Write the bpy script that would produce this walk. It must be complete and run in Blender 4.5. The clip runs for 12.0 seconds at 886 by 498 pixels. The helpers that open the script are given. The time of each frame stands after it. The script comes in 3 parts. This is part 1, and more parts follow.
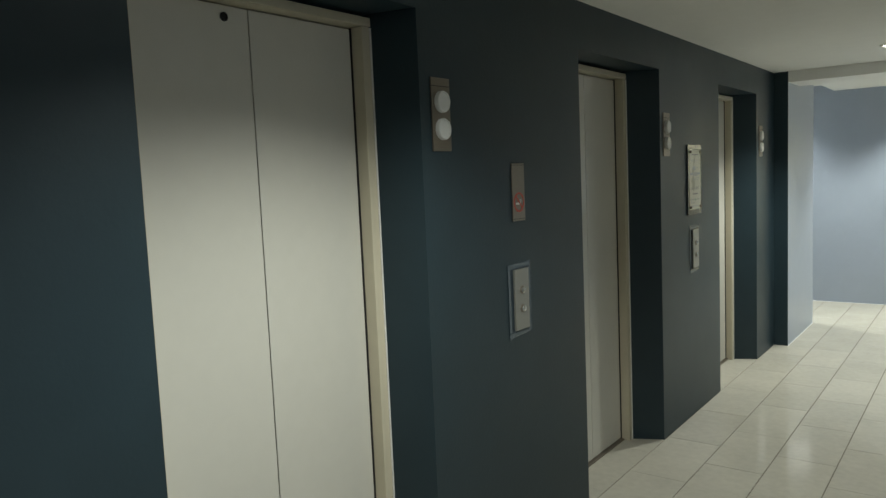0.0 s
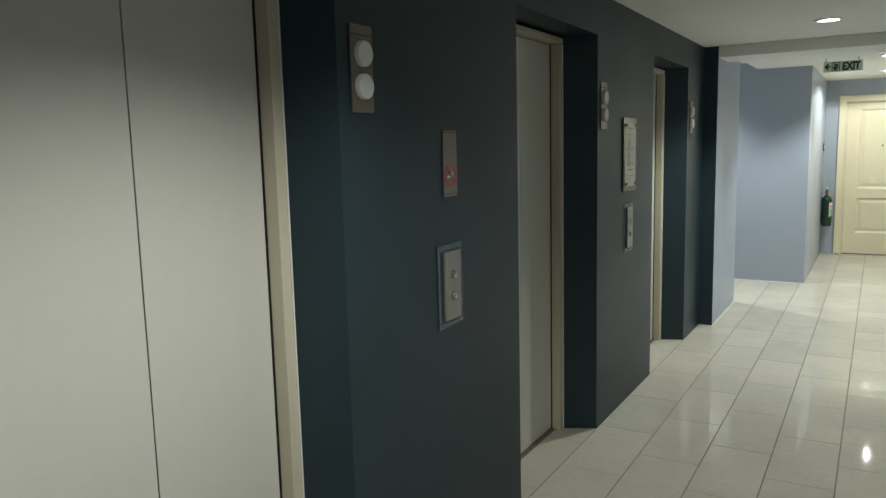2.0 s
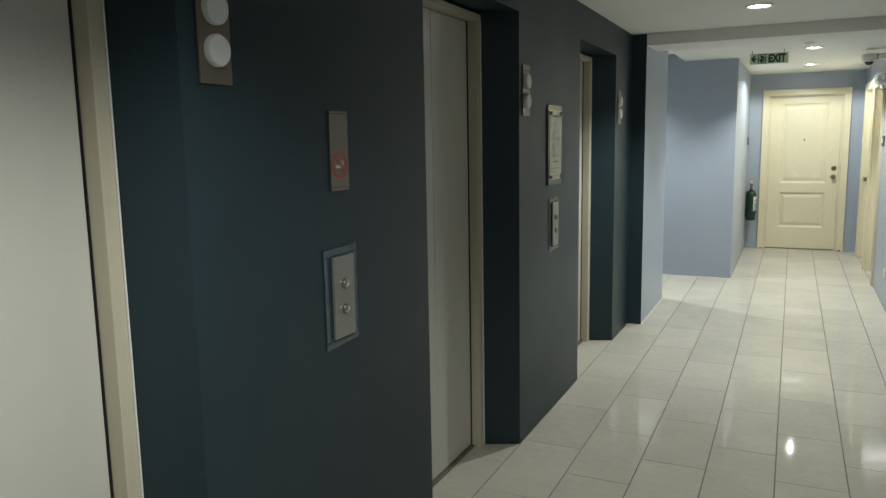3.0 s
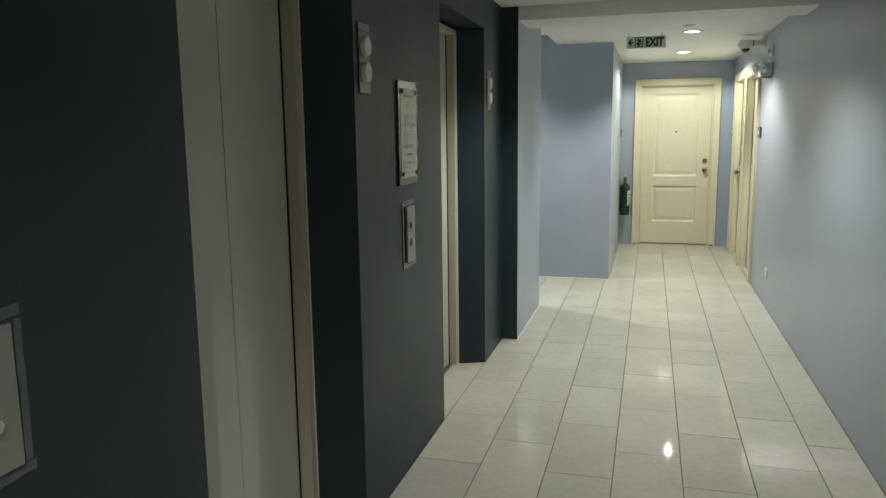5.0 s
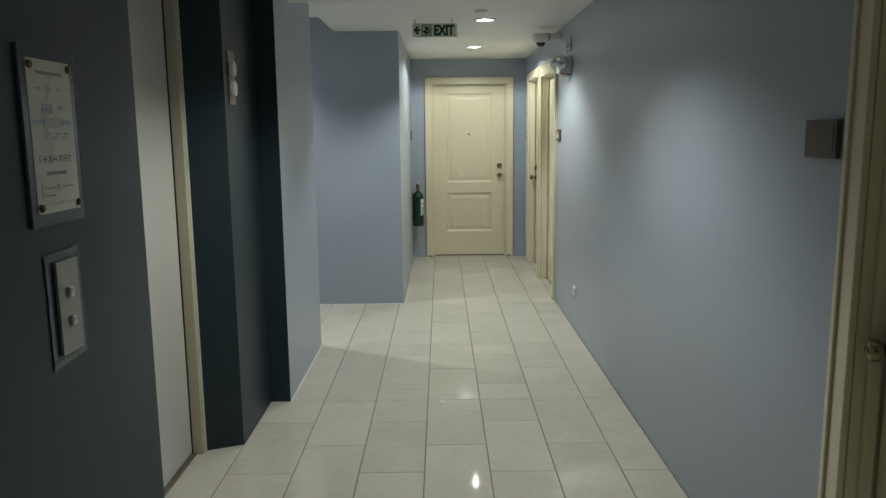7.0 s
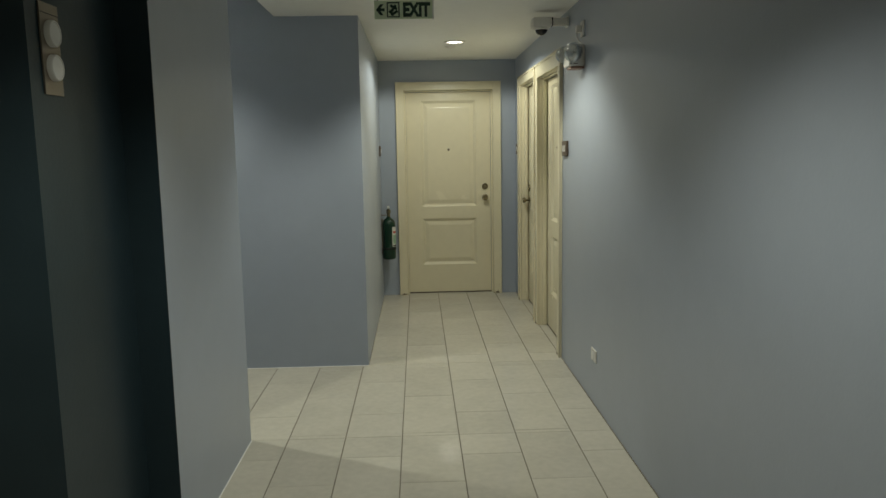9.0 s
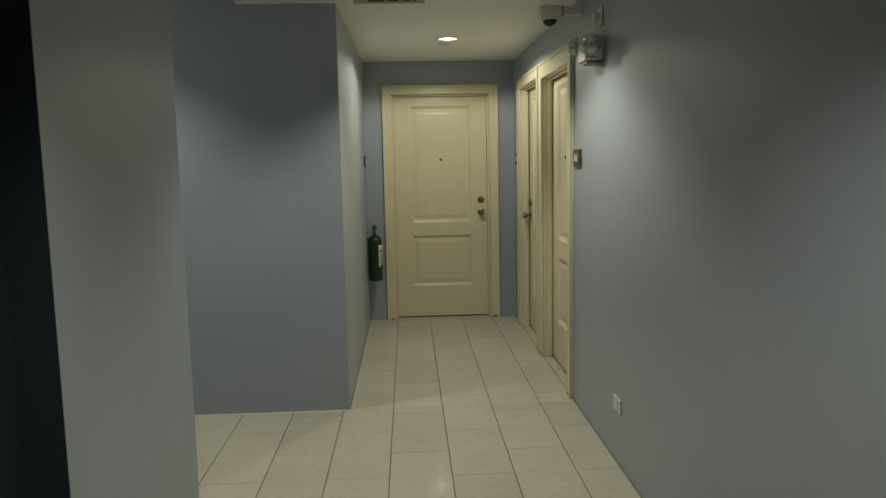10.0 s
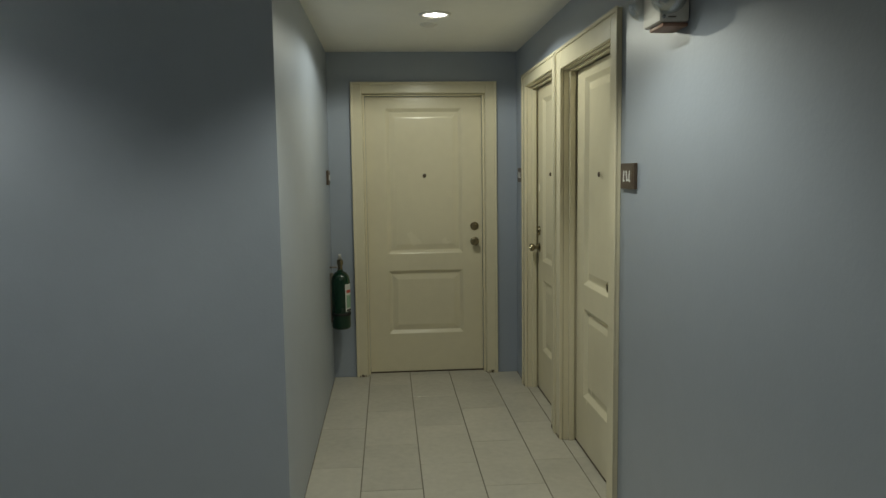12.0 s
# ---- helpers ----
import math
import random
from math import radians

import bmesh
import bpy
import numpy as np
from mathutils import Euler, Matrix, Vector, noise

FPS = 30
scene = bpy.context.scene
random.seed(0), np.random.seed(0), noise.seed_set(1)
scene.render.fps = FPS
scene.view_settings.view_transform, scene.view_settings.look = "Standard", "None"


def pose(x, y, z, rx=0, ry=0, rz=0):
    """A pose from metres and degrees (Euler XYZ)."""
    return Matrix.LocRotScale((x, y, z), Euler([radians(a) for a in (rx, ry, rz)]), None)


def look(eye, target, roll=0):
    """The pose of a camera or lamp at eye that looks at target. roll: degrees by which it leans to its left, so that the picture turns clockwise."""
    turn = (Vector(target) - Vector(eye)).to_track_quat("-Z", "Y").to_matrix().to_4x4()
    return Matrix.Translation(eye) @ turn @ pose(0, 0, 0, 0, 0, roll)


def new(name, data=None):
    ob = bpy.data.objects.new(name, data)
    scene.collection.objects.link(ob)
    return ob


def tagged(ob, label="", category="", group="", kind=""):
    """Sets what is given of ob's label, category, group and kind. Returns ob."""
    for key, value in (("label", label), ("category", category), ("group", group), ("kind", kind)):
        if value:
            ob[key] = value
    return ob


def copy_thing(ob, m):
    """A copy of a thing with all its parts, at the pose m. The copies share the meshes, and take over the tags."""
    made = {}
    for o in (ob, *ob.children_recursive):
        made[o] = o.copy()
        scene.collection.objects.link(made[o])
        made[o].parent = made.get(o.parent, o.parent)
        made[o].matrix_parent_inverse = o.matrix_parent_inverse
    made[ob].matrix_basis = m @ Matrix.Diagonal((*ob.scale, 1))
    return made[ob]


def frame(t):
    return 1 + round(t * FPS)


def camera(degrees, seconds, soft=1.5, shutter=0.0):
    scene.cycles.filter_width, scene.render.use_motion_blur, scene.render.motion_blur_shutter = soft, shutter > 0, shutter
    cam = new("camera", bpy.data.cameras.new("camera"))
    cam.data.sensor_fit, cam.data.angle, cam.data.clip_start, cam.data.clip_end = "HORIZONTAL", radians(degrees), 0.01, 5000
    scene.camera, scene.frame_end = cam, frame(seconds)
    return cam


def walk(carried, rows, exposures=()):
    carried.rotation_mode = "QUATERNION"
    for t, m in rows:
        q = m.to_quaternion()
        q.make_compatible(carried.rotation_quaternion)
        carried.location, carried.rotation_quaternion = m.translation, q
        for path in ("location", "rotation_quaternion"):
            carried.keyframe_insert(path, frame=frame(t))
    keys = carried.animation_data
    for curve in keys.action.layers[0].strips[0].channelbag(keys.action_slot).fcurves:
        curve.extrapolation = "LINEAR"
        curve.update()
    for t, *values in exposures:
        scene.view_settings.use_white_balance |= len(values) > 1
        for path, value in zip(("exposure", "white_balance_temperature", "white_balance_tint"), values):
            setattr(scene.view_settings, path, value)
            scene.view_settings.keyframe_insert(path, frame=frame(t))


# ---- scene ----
cam = camera(62.1, 12.0, soft=1.45)
PATH = [
    (0, (0.121, 0.068, 1.586), (-1.073, 1.661, 1.394), -2.5),
    (0.5, (0.138, 0.106, 1.575), (-1.063, 1.692, 1.366), -2.3),
    (1, (0.121, 0.142, 1.575), (-1.08, 1.725, 1.346), -2.3),
    (1.5, (0.027, 0.227, 1.562), (-1.127, 1.841, 1.311), -2.0),
    (2, (-0.1, 0.36, 1.568), (-1.11, 2.065, 1.299), -1.4),
    (2.5, (-0.16, 0.527, 1.552), (-1.051, 2.295, 1.266), -1.4),
    (2.7, (-0.171, 0.63, 1.544), (-1.038, 2.409, 1.256), -1.2),
    (4.3, (-0.372, 1.275, 1.532), (-1.167, 3.087, 1.238), -1.3),
    (4.5, (-0.392, 1.368, 1.526), (-1.123, 3.204, 1.22), -1.0),
    (5, (-0.379, 1.704, 1.513), (-0.914, 3.605, 1.198), -0.7),
    (5.5, (-0.395, 1.955, 1.507), (-0.83, 3.878, 1.172), -1.1),
    (6, (-0.447, 2.275, 1.533), (-0.681, 4.235, 1.209), -0.9),
    (6.5, (-0.45, 2.565, 1.504), (-0.476, 4.54, 1.186), -0.8),
    (7, (-0.408, 2.871, 1.511), (-0.405, 4.847, 1.196), -0.6),
    (8.8, (-0.374, 4.125, 1.483), (-0.303, 6.103, 1.197), -0.9),
    (9, (-0.389, 4.304, 1.481), (-0.324, 6.285, 1.212), -1.0),
    (9.5, (-0.402, 4.642, 1.487), (-0.291, 6.623, 1.235), -1.1),
    (10, (-0.379, 5.008, 1.478), (-0.287, 6.991, 1.236), -1.1),
    (10.5, (-0.383, 5.343, 1.474), (-0.317, 7.327, 1.236), -1.3),
    (11, (-0.384, 5.716, 1.489), (-0.254, 7.699, 1.262), -1.1),
    (11.5, (-0.332, 6.091, 1.493), (-0.177, 8.074, 1.285), -0.9),
    (12, (-0.34, 6.409, 1.494), (-0.193, 8.393, 1.288), -0.8),
]
EXPOSURES = [(0.0, 0.72, 6350, 10), (1.0, 0.72, 6400, 10), (2.5, 0.52, 6200, 12), (4.5, 0.62, 6500, 11), (5.5, 0.17, 6350, 11), (6.0, 0.28, 6300, 10), (6.5, -0.16, 6200, 10), (7.0, -0.15, 6250, 11), (9.0, -0.6, 6900, 9), (9.5, -0.85, 7200, 8), (10.0, -0.88, 7350, 9), (10.5, -0.88, 7500, 9), (11.5, -1.04, 6900, 8), (12.0, -1.08, 6750, 8)]
walk(cam, [(t, look(eye, target, roll)) for t, eye, target, roll in PATH], EXPOSURES)

# ---- light ----
world = bpy.data.worlds.new("world")
scene.world = world
world.use_nodes = True
world.node_tree.nodes["Background"].inputs[0].default_value = (0.02, 0.02, 0.022, 1)
world.node_tree.nodes["Background"].inputs[1].default_value = 0.2

LAMP_POWER = 78.0
LAMPS = [  # x, y, ceiling height, power factor, cone, softness of its edge
    (-0.42, 1.45, 2.352, 0.9, 136, 0.66),
    (-0.43, 5.97, 2.352, 1.05, 128, 0.6),
    (-0.06, 8.70, 2.355, 1.0, 128, 0.5),
    (-0.06, 10.52, 2.355, 0.72, 165, 0.22),
    (-2.50, 8.62, 2.62, 1.4, 124, 0.5),
]
for lx, ly, lz, factor, cone, edge in LAMPS:
    data = bpy.data.lights.new("downlight_beam", "SPOT")
    data.energy, data.color = LAMP_POWER * factor, (0.962, 1.0, 0.89)
    data.spot_size, data.spot_blend, data.shadow_soft_size = radians(cone), edge, 0.012
    new("downlight_beam", data).matrix_world = pose(lx, ly, lz - 0.034)

# ---- materials ----


def material(name, color, rough=0.5, metal=0.0, vary=0.06, grain=40.0, patch=2.5, bump=0.05, bump_scale=120.0, coat=0.0, gloss=0.5, random_amount=0.0, rough_vary=0.1):
    """A painted, tiled or metal surface: colour varied at two scales, with fine relief."""
    m = bpy.data.materials.new(name)
    m.use_nodes = True
    n, link = m.node_tree.nodes, m.node_tree.links.new
    b = n["Principled BSDF"]
    fine, big = n.new("ShaderNodeTexNoise"), n.new("ShaderNodeTexNoise")
    fine.inputs["Scale"].default_value, big.inputs["Scale"].default_value = grain, patch
    fine.inputs["Detail"].default_value = big.inputs["Detail"].default_value = 5
    geo = n.new("ShaderNodeNewGeometry")
    for t in (fine, big):
        link(geo.outputs["Position"], t.inputs["Vector"])
    add = n.new("ShaderNodeMath")
    add.operation = "ADD"
    link(fine.outputs[0], add.inputs[0])
    link(big.outputs[0], add.inputs[1])
    last = add.outputs[0]
    if random_amount:
        info, mul, more = n.new("ShaderNodeObjectInfo"), n.new("ShaderNodeMath"), n.new("ShaderNodeMath")
        mul.operation, more.operation = "MULTIPLY_ADD", "ADD"
        mul.inputs[1].default_value, mul.inputs[2].default_value = random_amount, -random_amount / 2
        link(info.outputs["Random"], mul.inputs[0])
        link(mul.outputs[0], more.inputs[0])
        link(last, more.inputs[1])
        last = more.outputs[0]
    rng = n.new("ShaderNodeMapRange")
    rng.inputs["From Min"].default_value, rng.inputs["From Max"].default_value = 0.5, 1.5
    rng.inputs["To Min"].default_value, rng.inputs["To Max"].default_value = 1 - vary, 1 + vary
    link(last, rng.inputs["Value"])
    mix = n.new("ShaderNodeVectorMath")
    mix.operation = "SCALE"
    mix.inputs[0].default_value = color
    link(rng.outputs[0], mix.inputs["Scale"])
    link(mix.outputs[0], b.inputs["Base Color"])
    rr = n.new("ShaderNodeMapRange")
    rr.inputs["To Min"].default_value, rr.inputs["To Max"].default_value = max(0.03, rough - rough_vary), rough + rough_vary
    link(big.outputs[0], rr.inputs["Value"])
    link(rr.outputs[0], b.inputs["Roughness"])
    b.inputs["Metallic"].default_value = metal
    b.inputs["Coat Weight"].default_value = coat
    b.inputs["Specular IOR Level"].default_value = gloss
    if bump:
        bt, bp = n.new("ShaderNodeTexNoise"), n.new("ShaderNodeBump")
        bt.inputs["Scale"].default_value, bt.inputs["Detail"].default_value = bump_scale, 3
        link(geo.outputs["Position"], bt.inputs["Vector"])
        link(bt.outputs[0], bp.inputs["Height"])
        bp.inputs["Strength"].default_value, bp.inputs["Distance"].default_value = bump, 0.01
        link(bp.outputs[0], b.inputs["Normal"])
    return m


def glowing(name, color, strength):
    m = bpy.data.materials.new(name)
    m.use_nodes = True
    b = m.node_tree.nodes["Principled BSDF"]
    b.inputs["Base Color"].default_value = (0.8, 0.8, 0.8, 1)
    b.inputs["Emission Color"].default_value = (*color, 1)
    b.inputs["Emission Strength"].default_value = strength
    return m


def clear(name, shine=0.24):
    """Thin clear plastic: light passes straight through, with a sharp surface gloss."""
    m = bpy.data.materials.new(name)
    m.use_nodes = True
    n, link = m.node_tree.nodes, m.node_tree.links.new
    n.remove(n["Principled BSDF"])
    see, gloss, mix = n.new("ShaderNodeBsdfTransparent"), n.new("ShaderNodeBsdfGlossy"), n.new("ShaderNodeMixShader")
    see.inputs["Color"].default_value = (0.93, 0.95, 0.96, 1)
    gloss.inputs["Roughness"].default_value = 0.08
    mix.inputs[0].default_value = shine
    link(see.outputs[0], mix.inputs[1])
    link(gloss.outputs[0], mix.inputs[2])
    link(mix.outputs[0], n["Material Output"].inputs["Surface"])
    return m


GREY = material("grey_wall_paint", (0.345, 0.387, 0.458), 0.36, vary=0.04, grain=9, patch=1.2, bump=0.05, bump_scale=70)
DARK = material("charcoal_wall_paint", (0.0200, 0.0362, 0.0455), 0.42, vary=0.12, grain=7, patch=1.4, bump=0.05, bump_scale=70, gloss=0.34)
WHITE = material("ceiling_paint", (0.83, 0.82, 0.78), 0.7, vary=0.03, grain=12, patch=1.0, bump=0.06, bump_scale=90)
TILE = material("floor_tile_glaze", (0.505, 0.478, 0.412), 0.024, vary=0.11, grain=26, patch=4.0, bump=0, rough_vary=0.006, random_amount=0.5, gloss=0.06)
GROUT = material("floor_grout", (0.20, 0.175, 0.14), 0.9, vary=0.25, grain=60, bump=0.2)
# Chipped paint at the frame feet, and the painted-dark gap under the leaves.
SCUFF_GAP = material("worn_paint_and_gap", (0.10, 0.075, 0.05), 0.8, vary=0.3, grain=80, bump=0.1)
CAULK = material("white_grout", (0.72, 0.71, 0.68), 0.8, vary=0.1, grain=60, bump=0.2)
CREAM = material("cream_door_paint", (0.72, 0.66, 0.49), 0.24, vary=0.04, grain=14, patch=1.8, bump=0.03, bump_scale=60)
BEIGE = material("lift_door_enamel", (0.58, 0.562, 0.507), 0.24, vary=0.03, grain=18, patch=1.5, bump=0.02, bump_scale=160)
FRAME = material("lift_frame_enamel", (0.55, 0.50, 0.38), 0.42, vary=0.05, grain=20, patch=3.0, bump=0.02)
BLACK = material("black_gap", (0.012, 0.012, 0.012), 0.7, vary=0.1, bump=0)
STEEL = material("brushed_steel", (0.25, 0.215, 0.175), 0.38, 0.7, vary=0.08, grain=90, bump=0.04, bump_scale=300)
PLATE = material("button_plate_steel", (0.30, 0.295, 0.265), 0.36, 0.5, vary=0.06, grain=60, bump=0.03, bump_scale=300)
CHROME = material("polished_steel", (0.52, 0.52, 0.50), 0.22, 0.9, vary=0.05, bump=0)
BRONZE = material("bronze_plate", (0.12, 0.088, 0.066), 0.42, 0.5, vary=0.12, grain=70, bump=0.04)
BRASS = material("aged_brass", (0.27, 0.23, 0.15), 0.26, 0.95, vary=0.12, grain=70, bump=0.0)
LENS = material("white_lens", (0.70, 0.70, 0.68), 0.35, vary=0.03, bump=0)
PLASTIC = material("white_plastic", (0.72, 0.70, 0.65), 0.45, vary=0.04, bump=0.02)
COVER = material("clear_plastic_film", (0.030, 0.044, 0.055), 0.16, vary=0.2, grain=60, patch=18, bump=0.1, bump_scale=50)
TAPE = material("clear_tape", (0.078, 0.098, 0.11), 0.22, vary=0.18, grain=60, patch=18, bump=0.12, bump_scale=50)
ACRYLIC = material("clear_acrylic_backing", (0.078, 0.088, 0.092), 0.12, vary=0.05, bump=0)
PAPER = material("printed_paper", (0.56, 0.555, 0.47), 0.3, vary=0.05, grain=30, bump=0.01)
INK = material("grey_ink", (0.26, 0.26, 0.25), 0.5, vary=0.1, bump=0)
INK_BLUE = material("faded_blue_ink", (0.36, 0.40, 0.46), 0.5, vary=0.1, bump=0)
INK_FAINT = material("faint_grey_ink", (0.44, 0.45, 0.45), 0.5, vary=0.1, bump=0)
INK_GREEN = material("green_ink", (0.25, 0.40, 0.28), 0.5, vary=0.1, bump=0)
RED = material("sign_red", (0.50, 0.07, 0.04), 0.45, vary=0.08, bump=0)
SIGN = material("sign_pale_green", (0.60, 0.70, 0.52), 0.35, vary=0.04, bump=0)
GREEN = material("sign_dark_green", (0.006, 0.035, 0.018), 0.4, vary=0.1, bump=0)
EXT = material("green_enamel", (0.003, 0.032, 0.016), 0.28, vary=0.1, grain=30, bump=0.01)
LABEL = material("paper_label", (0.66, 0.68, 0.64), 0.5, vary=0.05, bump=0)
SMOKED = material("smoked_dome", (0.015, 0.013, 0.013), 0.08, vary=0.05, bump=0)
ORANGE = material("red_brown_plastic", (0.28, 0.16, 0.115), 0.45, vary=0.06, bump=0)
REFLECTOR = material("lamp_reflector", (0.88, 0.88, 0.88), 0.25, 0.45, vary=0.03, bump=0)
GLASS = clear("clear_lens")
GLOW = glowing("lit_bulb", (1.0, 0.96, 0.88), 34.0)
GLOW_SOFT = glowing("lit_reflector", (1.0, 0.96, 0.88), 5.0)

# ---- mesh helpers ----


def box(bm, x0, x1, y0, y1, z0, z1, bevel=0.0):
    v = [bm.verts.new((x, y, z)) for x in (x0, x1) for y in (y0, y1) for z in (z0, z1)]
    faces = [bm.faces.new([v[i] for i in f]) for f in ((0, 1, 3, 2), (4, 6, 7, 5), (0, 4, 5, 1), (2, 3, 7, 6), (0, 2, 6, 4), (1, 5, 7, 3))]
    if bevel:
        edges = list({e for f in faces for e in f.edges})
        bmesh.ops.bevel(bm, geom=edges, offset=bevel, segments=2, affect="EDGES", profile=0.6)
    return bm


def boxes(*rows, bevel=0.0):
    bm = bmesh.new()
    for r in rows:
        box(bm, *r, bevel=bevel)
    return bm


def turned(profile, m=Matrix(), seg=28, bm=None):
    """A lathe: (radius, height) rows turned about local z, then placed by m."""
    bm = bm or bmesh.new()
    rings = []
    for r, h in profile:
        if r < 1e-6:
            rings.append([bm.verts.new(m @ Vector((0, 0, h)))])
        else:
            rings.append([bm.verts.new(m @ Vector((r * math.cos(2 * math.pi * i / seg), r * math.sin(2 * math.pi * i / seg), h))) for i in range(seg)])
    for a, b in zip(rings, rings[1:]):
        for i in range(seg):
            j = (i + 1) % seg
            if len(a) == 1 and len(b) > 1:
                bm.faces.new((a[0], b[i], b[j]))
            elif len(b) == 1 and len(a) > 1:
                bm.faces.new((a[i], b[0], a[j]))
            elif len(a) > 1:
                bm.faces.new((a[i], b[i], b[j], a[j]))
    return bm


def outwards(x, y, z):
    """A lathe's pose on a wall thing: its axis points out of the wall (local -y)."""
    return pose(x, y, z, 90, 0, 0)


def tube(points, r, bm=None, seg=10):
    bm = bm or bmesh.new()
    pts = [Vector(p) for p in points]
    rings = []
    for i, p in enumerate(pts):
        d = (pts[min(i + 1, len(pts) - 1)] - pts[max(i - 1, 0)]).normalized()
        q = d.to_track_quat("Z", "Y").to_matrix()
        rings.append([bm.verts.new(p + q @ Vector((r * math.cos(2 * math.pi * k / seg), r * math.sin(2 * math.pi * k / seg), 0))) for k in range(seg)])
    for a, b in zip(rings, rings[1:]):
        for k in range(seg):
            bm.faces.new((a[k], a[(k + 1) % seg], b[(k + 1) % seg], b[k]))
    bm.faces.new(rings[0][::-1])
    bm.faces.new(rings[-1])
    return bm


def finish(bm, name, mat, smooth=False):
    bmesh.ops.recalc_face_normals(bm, faces=bm.faces)
    me = bpy.data.meshes.new(name)
    bm.to_mesh(me)
    bm.free()
    me.materials.append(mat)
    if smooth:
        for p in me.polygons:
            p.use_smooth = True
        me.set_sharp_from_angle(angle=radians(40))
    return me


def part(name, bm, mat, parent, label="", smooth=False):
    ob = new(name, finish(bm, name, mat, smooth))
    ob.parent = parent
    return tagged(ob, label)


def thing(name, m, label, category, group="", kind=""):
    ob = new(name)
    ob.empty_display_size = 0.1
    ob.matrix_world = m
    return tagged(ob, label, category, group, kind)


def setting(name, bm, mat, label, category):
    return tagged(new(name, finish(bm, name, mat)), label, category, kind="structure")


# ---- plan ----
LEFT, RIGHT = -1.392, 0.607      # faces of the long walls
PIER = -1.28                     # face of the grey wall past the lifts
TOP = 2.355                      # ceilings
PIER_Y, SIDE_Y0, SIDE_Y1 = 6.885, 7.985, 9.285
END, BACK = 11.776, -1.6
JUT = -0.757                     # face of the grey block
HIGH = 2.75
LIFT_W, LIFT_H, LIFT_D, SPLAY = 1.01, 2.14, 0.218, 0.062
LIFTS = (0.985, 3.165, 5.29)
SPLAYS = (0.040, 0.078, 0.066)   # how far the far side of each recess leans in

rows, y = [], BACK
for ly in LIFTS:
    rows.append((-1.95, LEFT, y, ly, 0, HIGH))
    rows.append((-1.95, LEFT, ly, ly + LIFT_W, LIFT_H, HIGH))
    rows.append((-1.95, LEFT - LIFT_D - 0.05, ly, ly + LIFT_W, 0, LIFT_H))
    y = ly + LIFT_W
rows.append((-1.95, LEFT, y, PIER_Y, 0, HIGH))
west = boxes(*rows)
for ly, splay in zip(LIFTS, SPLAYS):
    for y0, s in ((ly, SPLAY), (ly + LIFT_W, -splay)):
        lo = [west.verts.new((x, y, z)) for z in (0, LIFT_H) for x, y in ((LEFT, y0), (LEFT - 0.165, y0 + s), (LEFT - 0.268, y0 + s), (LEFT - 0.268, y0))]
        for f in ((0, 1, 2, 3), (7, 6, 5, 4), (0, 4, 5, 1), (1, 5, 6, 2), (2, 6, 7, 3), (3, 7, 4, 0)):
            west.faces.new([lo[i] for i in f])
setting("wall_west", west, DARK, "charcoal blue satin-painted lift lobby wall", "wall")
setting("pier", boxes((-1.95, PIER, PIER_Y, PIER_Y + 0.004, 0, HIGH)), DARK, "charcoal painted return of the lobby wall", "wall")
setting("wall_pier", boxes((-4.2, PIER, PIER_Y + 0.004, SIDE_Y0, 0, HIGH)), GREY, "pale blue-grey painted wall beside the passage", "wall")
setting("wall_block", boxes((-4.2, JUT, SIDE_Y1, END + 0.3, 0, HIGH)), GREY, "pale blue-grey painted wall block at the passage corner", "wall")
# Added out of view, to shut the passage against outside light.
setting("unseen_passage_end", boxes((-4.4, -4.2, SIDE_Y0 - 0.2, SIDE_Y1 + 0.2, 0, HIGH)), GREY, "unseen pale grey wall added to close off the passage", "wall")
# Never in view: an added wall that encloses the lobby's light.
setting("unseen_wall_back", boxes((-1.95, 0.85, BACK - 0.2, BACK, 0, HIGH)), GREY, "unseen pale grey wall added to close the lobby behind the camera", "wall")

DOOR_H = 2.14
DOORS_E = ((3.645, 4.69), (9.35, 10.44), (10.465, 11.445))   # outer edges of the frames in the east wall
rows, y = [], BACK
for a, b in DOORS_E:
    rows.append((RIGHT, 0.85, y, a + 0.04, 0, HIGH))
    rows.append((RIGHT, 0.85, a + 0.04, b - 0.04, DOOR_H - 0.04, HIGH))
    rows.append((0.79, 0.85, a + 0.04, b - 0.04, 0, DOOR_H - 0.04))
    y = b - 0.04
rows.append((RIGHT, 0.85, y, END + 0.3, 0, HIGH))
setting("wall_east", boxes(*rows), GREY, "pale blue-grey satin-painted corridor wall", "wall")
D0, D1 = -0.588, 0.454
setting("wall_north", boxes((JUT, D0 + 0.04, END, END + 0.3, 0, HIGH), (D1 - 0.04, RIGHT, END, END + 0.3, 0, HIGH),
                            (D0 + 0.04, D1 - 0.04, END, END + 0.3, DOOR_H - 0.04, HIGH), (D0 + 0.04, D1 - 0.04, END + 0.2, END + 0.3, 0, DOOR_H - 0.04)),
        GREY, "pale blue-grey painted wall at the corridor's end", "wall")

setting("ceiling", boxes((LEFT, RIGHT, BACK, PIER_Y, 2.352, 2.5)), WHITE, "off-white painted lobby ceiling", "ceiling")
setting("ceiling_beam", boxes((PIER, RIGHT, PIER_Y + 0.004, 7.34, 2.262, 2.5)), WHITE, "off-white painted beam across the ceiling", "beam")
setting("ceiling_corridor", boxes((-1.30, RIGHT, 7.34, SIDE_Y1, TOP, 2.5), (JUT, RIGHT, SIDE_Y1, END, TOP, 2.5)), WHITE, "off-white painted corridor ceiling", "ceiling")
